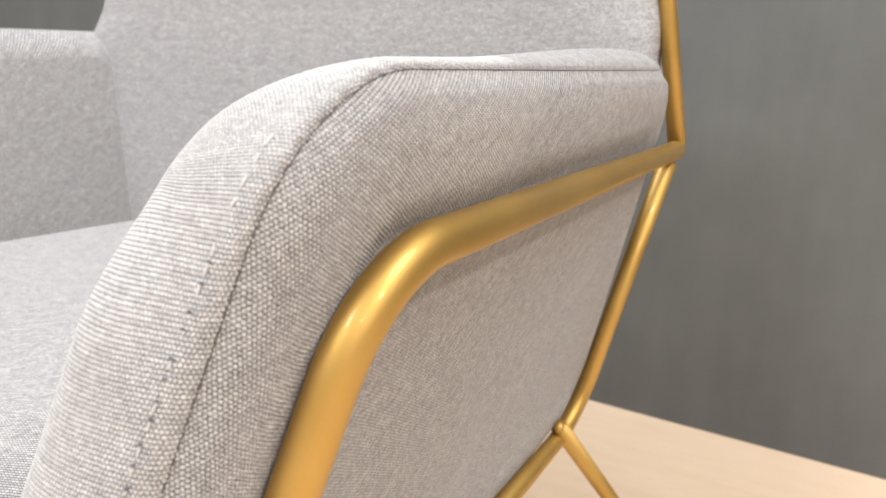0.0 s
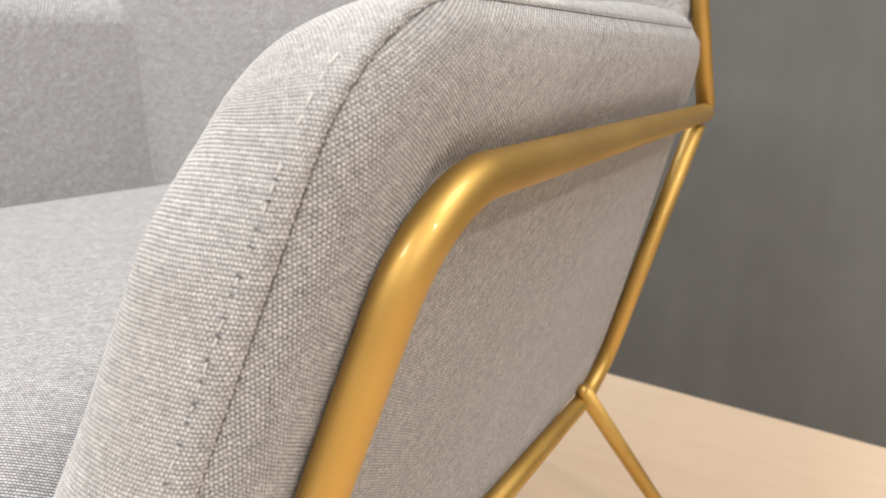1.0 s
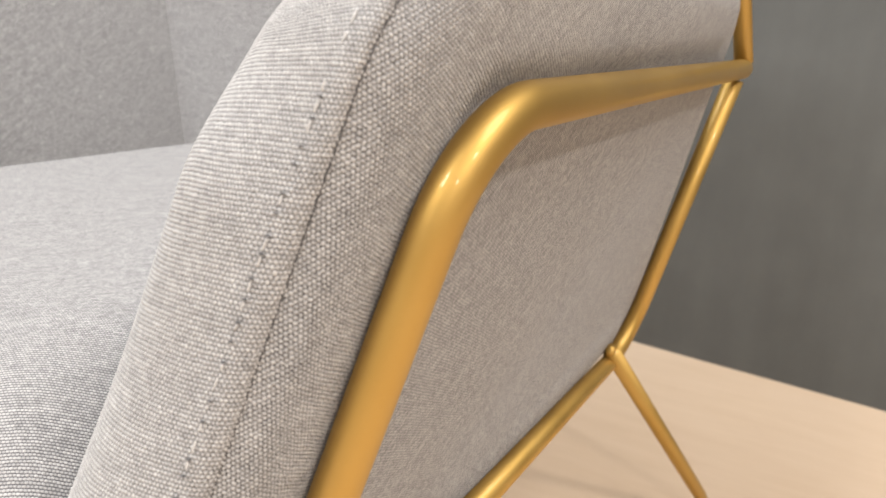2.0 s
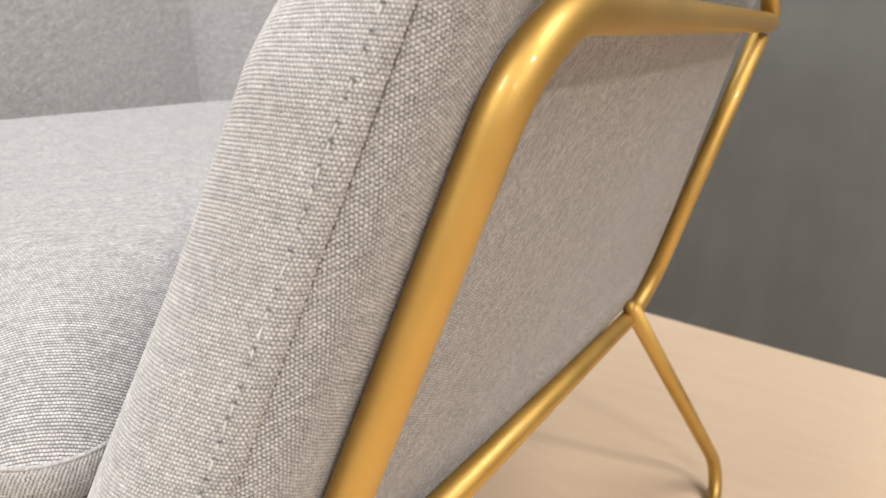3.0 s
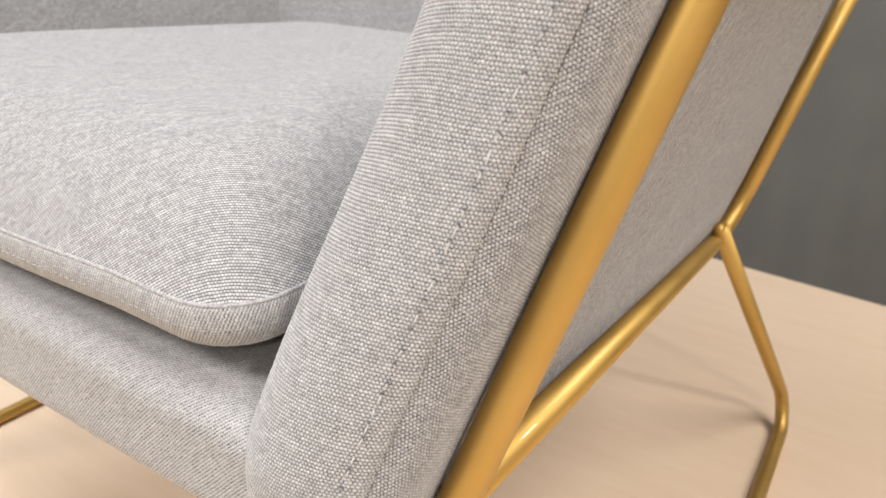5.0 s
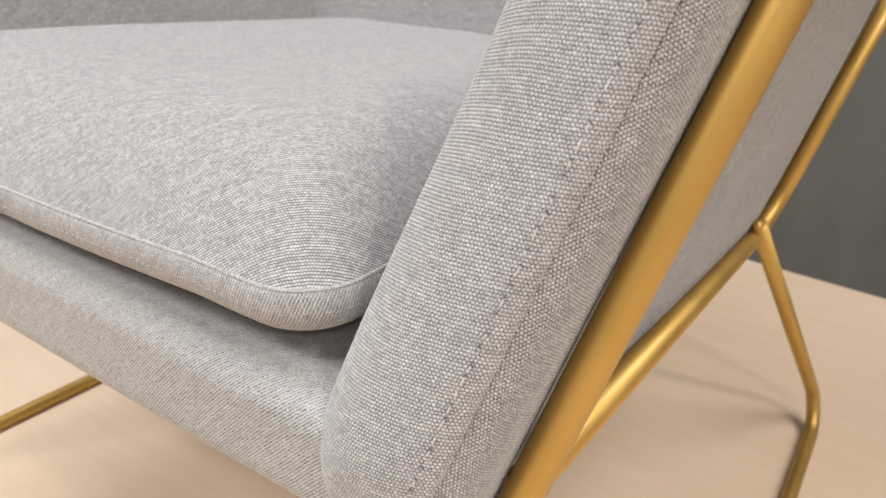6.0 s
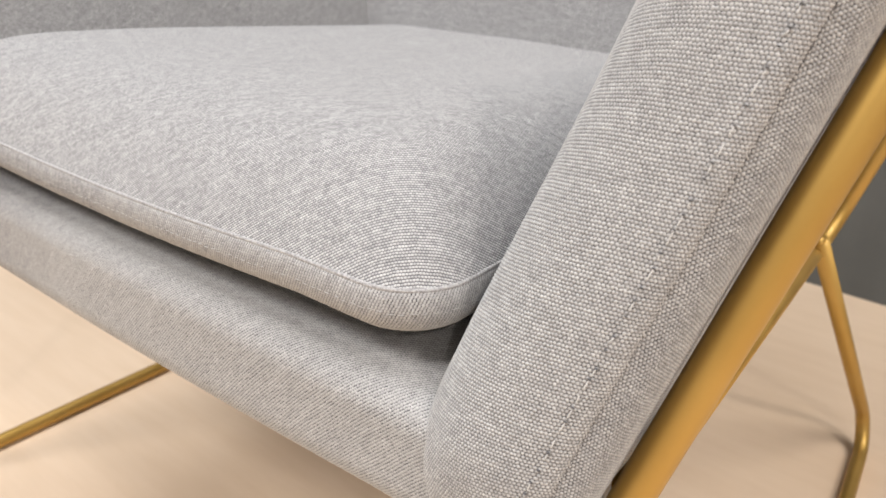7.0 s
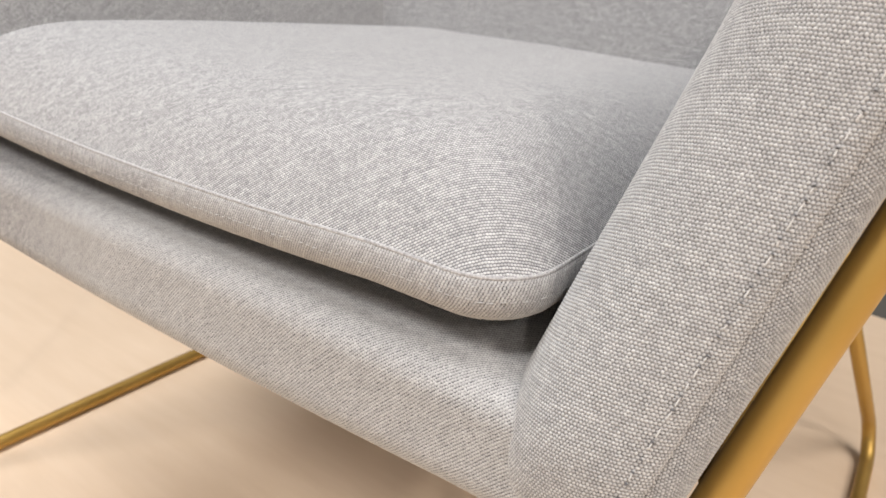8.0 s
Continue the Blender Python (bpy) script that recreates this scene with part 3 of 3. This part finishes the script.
def seat_base(section, half, label):
    """The upholstered front rail and seat deck: a closed (y, z) section along x."""
    sec = resample(section, 0.0025)[:-1]
    around = np.concatenate([[0], np.cumsum(np.linalg.norm(np.diff(np.vstack([sec, sec[:1]]), axis=0), axis=1))])
    xs, cols = np.linspace(-half, half, 41), len(sec)

    def sag(x, z):
        """The front rail hangs a little lower in its middle."""
        return z - 0.0055 * np.clip(1 - (x / 0.22) ** 2, 0, 1) * np.clip((0.375 - z) / 0.05, 0, 1)
    verts, faces, uvs = [(x, y, sag(x, z)) for x in xs for y, z in sec], [], []
    # woven out along the front of the half that the camera passes
    near = [j for j in range(cols) if sec[j][0] < -0.425 and sec[j][1] > 0.321]
    first, last, middle = min(near), max(near), 9
    for i in range(len(xs) - 1):
        for j in range(cols):
            if i >= middle and first <= j < last:
                continue
            a, b = i * cols + j, i * cols + (j + 1) % cols
            faces.append((a, b, b + cols, a + cols))
            uvs += [bias(xs[i], -around[j]), bias(xs[i], -around[j + 1]), bias(xs[i + 1], -around[j + 1]), bias(xs[i + 1], -around[j])]
    for i, flip in ((0, True), (len(xs) - 1, False)):
        ring = [i * cols + j for j in range(cols)]
        faces.append(tuple(ring[::-1] if flip else ring))
        uvs += [tuple(sec[k % cols]) for k in (ring[::-1] if flip else ring)]
    pick = np.arange(first, last + 1)
    gx, gs = np.meshgrid(xs[middle:], around[pick], indexing="ij")
    place = np.stack([gx, np.broadcast_to(sec[pick, 0], gx.shape), sag(gx, np.broadcast_to(sec[pick, 1], gx.shape))], axis=-1)
    cloth = np.stack(bias(gx, -gs), axis=-1)
    steps = (even_steps(xs[middle:] - xs[middle], 0.00042), even_steps(around[pick] - around[first], 0.00040))
    patch = woven_patch(place, cloth, steps, np.array((0.0, -1.0, 0.6)), (380, 0, 20, 20), 0.0, 0.9)
    return cloth_object("seat_base", (verts, faces, uvs), [patch], chair, label)


base = fillet([(-0.20, 0.394), (-0.400, 0.3905), (-0.4880, 0.3800), (-0.4905, 0.3250), (-0.40, 0.318), (0.03, 0.300), (0.03, 0.385), (-0.20, 0.394)],
              [0, 0.2, 0.015, 0.018, 0.1, 0.02, 0.02, 0], 14)
seat_base(base, 0.285, "upholstered front rail and seat deck in grey woven fabric")


def backrest():
    """A slab that leans back and narrows upward, rounded at its rim."""
    ring, sections = 72, []
    for k in range(46):
        f = k / 45
        z = 0.385 + 0.465 * f
        shoulder = min(1.0, max(0.0, (z - 0.632) / 0.05))
        half = 0.337 - 0.16 * max(0.0, 0.60 - z) - 0.007 * shoulder * shoulder * (3 - 2 * shoulder) - 0.20 * max(0.0, z - 0.68)
        front = 0.014 + 0.165 * (z - 0.42)
        cap = math.sqrt(max(0.0, 1 - max(0.0, (f - 0.92) / 0.08) ** 2.2))
        deep, half = 0.088 * (0.25 + 0.75 * cap), half - 0.03 * (1 - cap)
        line = []
        for m in range(ring):
            a = 2 * math.pi * (m + 0.5) / ring
            cx, cy = math.cos(a), math.sin(a)
            # above the arms the front edges are rounded more
            soft = float(ease((z - 0.615) / 0.06)) if cy < 0 else 0.0
            x = half * math.copysign(abs(cx) ** (0.10 + 0.19 * soft), cx)
            y = deep / 2 * math.copysign(abs(cy) ** (0.25 + 0.35 * soft), cy)
            hollow = 0.010 * (1 - (x / half) ** 2) if cy < 0 else 0.0
            line.append(Vector((x, front + 0.044 + y + hollow, z)))
        sections.append(line)
    verts = [p for line in sections for p in line]
    faces = grid_faces(len(sections), ring, close_cols=True)
    faces += [tuple(range(ring))[::-1], tuple((len(sections) - 1) * ring + m for m in range(ring))]
    uvs = []
    for f in faces:
        uvs += [(verts[k].x, verts[k].z) for k in f]
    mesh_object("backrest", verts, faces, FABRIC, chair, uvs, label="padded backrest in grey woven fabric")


backrest()

# ---------------------------------------------------------------- seat cushion
cushion = thing("seat_cushion", "loose grey woven seat cushion with stitched edge, lying in the armchair", "cushion")
CX, CY0, CY1 = 0.239, -0.4845, 0.060
RIM_Z = 0.4212


def settle(x, y):
    """How far the cushion sinks below its front edge: toward the back and a little to one side, and in mid front."""
    t = min(1.0, max(0.0, (y + 0.46) / 0.46))
    back = t * t * 1.25 / 0.8 if t < 0.4 else 0.25 + (t - 0.4) * 1.25
    front_sag = 0.0052 * max(0.0, 1 - (x / 0.17) ** 2) * (1 - back)
    return -0.021 * back - (0.020 if x > 0 else -0.008) * x * back - front_sag


def cushion_outline(inset=0.0, count=240):
    r = 0.030 - min(inset, 0.02)
    x, y0, y1 = CX - inset, CY0 + inset, CY1 - inset
    corners = [(0, y0), (x, y0), (x, y1), (-x, y1), (-x, y0), (0, y0)]
    pts = np.array(fillet(corners, [0, r, r, r, r, 0], 10))
    seg = np.concatenate([[0], np.cumsum(np.linalg.norm(np.diff(pts, axis=0), axis=1))])
    t = np.linspace(0, seg[-1], count + 1)[:-1]
    return np.stack([np.interp(t, seg, pts[:, 0]), np.interp(t, seg, pts[:, 1])], axis=1), seg[-1]


# the stretch of the outline at the front and round one corner
CUSHION_NEAR = (2, 45)


def cushion_top():
    line, _ = cushion_outline()
    depth, slope, count, rings, verts = 0.140, 0.105, len(line), 34, []
    inner = np.stack([np.clip(line[:, 0], -CX + depth, CX - depth), np.clip(line[:, 1], CY0 + depth, CY1 - depth)], axis=1)
    for k in range(rings):
        f = (k / (rings - 1)) ** 1.6
        rise = 0.045 * (1 - (1 - min(1.0, f * depth / slope)) ** 3.0)
        for p, q in zip(line, inner):
            x, y = p + (q - p) * f
            verts.append((x, y, RIM_Z + rise + settle(x, y)))
    mid = np.array([0.0, (CY0 + CY1) / 2])
    for k in range(1, 6):
        f = k / 6
        for q in inner:
            x, y = q + (mid - q) * f
            verts.append((x, y, RIM_Z + 0.045 + 0.001 * (1 - (1 - f) ** 2) + settle(x, y)))
    total = rings + 5
    verts.append((*mid, RIM_Z + 0.046 + settle(*mid)))
    # the cloth is laid at an angle and follows the slope of the edge
    spread = np.array(verts[:rings * count]).reshape(rings, count, 3)
    run = np.concatenate([np.cumsum(np.linalg.norm(np.diff(spread, axis=0), axis=2)[::-1], axis=0)[::-1], np.zeros((1, count))])
    away = (line - inner) / np.maximum(np.linalg.norm(line - inner, axis=1), 1e-6)[:, None]
    laid = [tuple(q + a * r) for ring_run in run for q, a, r in zip(inner, away, ring_run)] + [v[:2] for v in verts[rings * count:]]
    faces = grid_faces(total, count, close_cols=True)
    tip = (total - 1) * count
    faces += [(tip + j, tip + (j + 1) % count, len(verts) - 1) for j in range(count)]
    uvs = []
    for f in faces:
        uvs += [bias(*laid[k]) for k in f]
    return cloth_object("cushion_top", (verts, faces, uvs), [], cushion, "domed top panel of the cushion")


BAND_SECTION = [(0.0, 0.0), (-0.0014, -0.0025), (-0.0022, -0.0070), (-0.0018, -0.0115), (0.0004, -0.0158), (0.0042, -0.0188), (0.011, -0.0205), (0.030, -0.0215)]


def cushion_band():
    section = resample(BAND_SECTION, 0.0022)
    verts, uvs, count = [], [], 240
    for inset, dz in section:
        line, length = cushion_outline(inset, count)
        verts += [(x, y, RIM_Z + dz + settle(x, y)) for x, y in line]
    around = np.concatenate([[0], np.cumsum(np.linalg.norm(np.diff(section, axis=0), axis=1))])
    first, last = CUSHION_NEAR
    length = cushion_outline(0.0, count)[1]
    faces = []
    for i in range(len(section) - 1):
        for j in range(count):
            if first <= j < last:
                continue
            k = (j + 1) % count
            faces.append((i * count + j, (i + 1) * count + j, (i + 1) * count + k, i * count + k))
            s0, s1 = length * j / count, length * (j + 1) / count
            uvs += [(around[i], s0), (around[i + 1], s0), (around[i + 1], s1), (around[i], s1)]
    ring = [(len(section) - 1) * count + j for j in range(count)]
    faces.append(tuple(ring[::-1]))
    uvs += [verts[k][:2] for k in ring[::-1]]
    pick = np.arange(first, last + 1)
    place = np.array(verts).reshape(len(section), count, 3)[:, pick]
    gu, gv = np.meshgrid(around, pick * length / count, indexing="ij")
    steps = (even_steps(around, 0.00044), even_steps((pick - first) * length / count, 0.00038))
    patch = woven_patch(place, np.stack([gu - 0.45 * gv, gv + 0.45 * gu], axis=-1) / 1.097, steps, np.array((0.5, -1.0, -0.2)), (2, 0, 60, 60), -0.16, 0.55)
    return cloth_object("cushion_band", (verts, faces, uvs), [patch], cushion, "narrow side band of the cushion")


cushion_top()
band = cushion_band()


def cushion_row(inset, dz, count):
    """A line round the cushion at that inset and height, from one side over the front to the other."""
    line, _ = cushion_outline(inset, count)
    pts = [(x, y, RIM_Z + dz + settle(x, y)) for x, y in line]
    first = next(k for k in range(count) if pts[k][1] > -0.2)
    pts = pts[first:] + pts[:first]
    return [p for p in pts if p[1] < -0.2]


ribbon("piped_edge", cushion_row(0.0007, -0.0002, 400), 0.0011, PIPING, cushion, "raised sewn edge of the cushion", 8)
rng = random.Random(9)
sewn = resample(cushion_row(-0.0024, -0.0085, 400), 0.0042)
sewing = []
for a, b in zip(sewn, sewn[1:]):
    f, g = 0.10 + rng.uniform(-0.08, 0.14), 0.80 + rng.uniform(-0.24, 0.12)
    sway = np.array((0.0, rng.uniform(-0.0002, 0.0002), rng.uniform(-0.0004, 0.0004)))
    if rng.random() < 0.93:
        sewing.append((a + (b - a) * f + sway, a + (b - a) * g + sway))
thread_row("stitching", sewing, 0.00025, EDGE_THREAD, cushion, "row of grey stitches along the cushion edge")
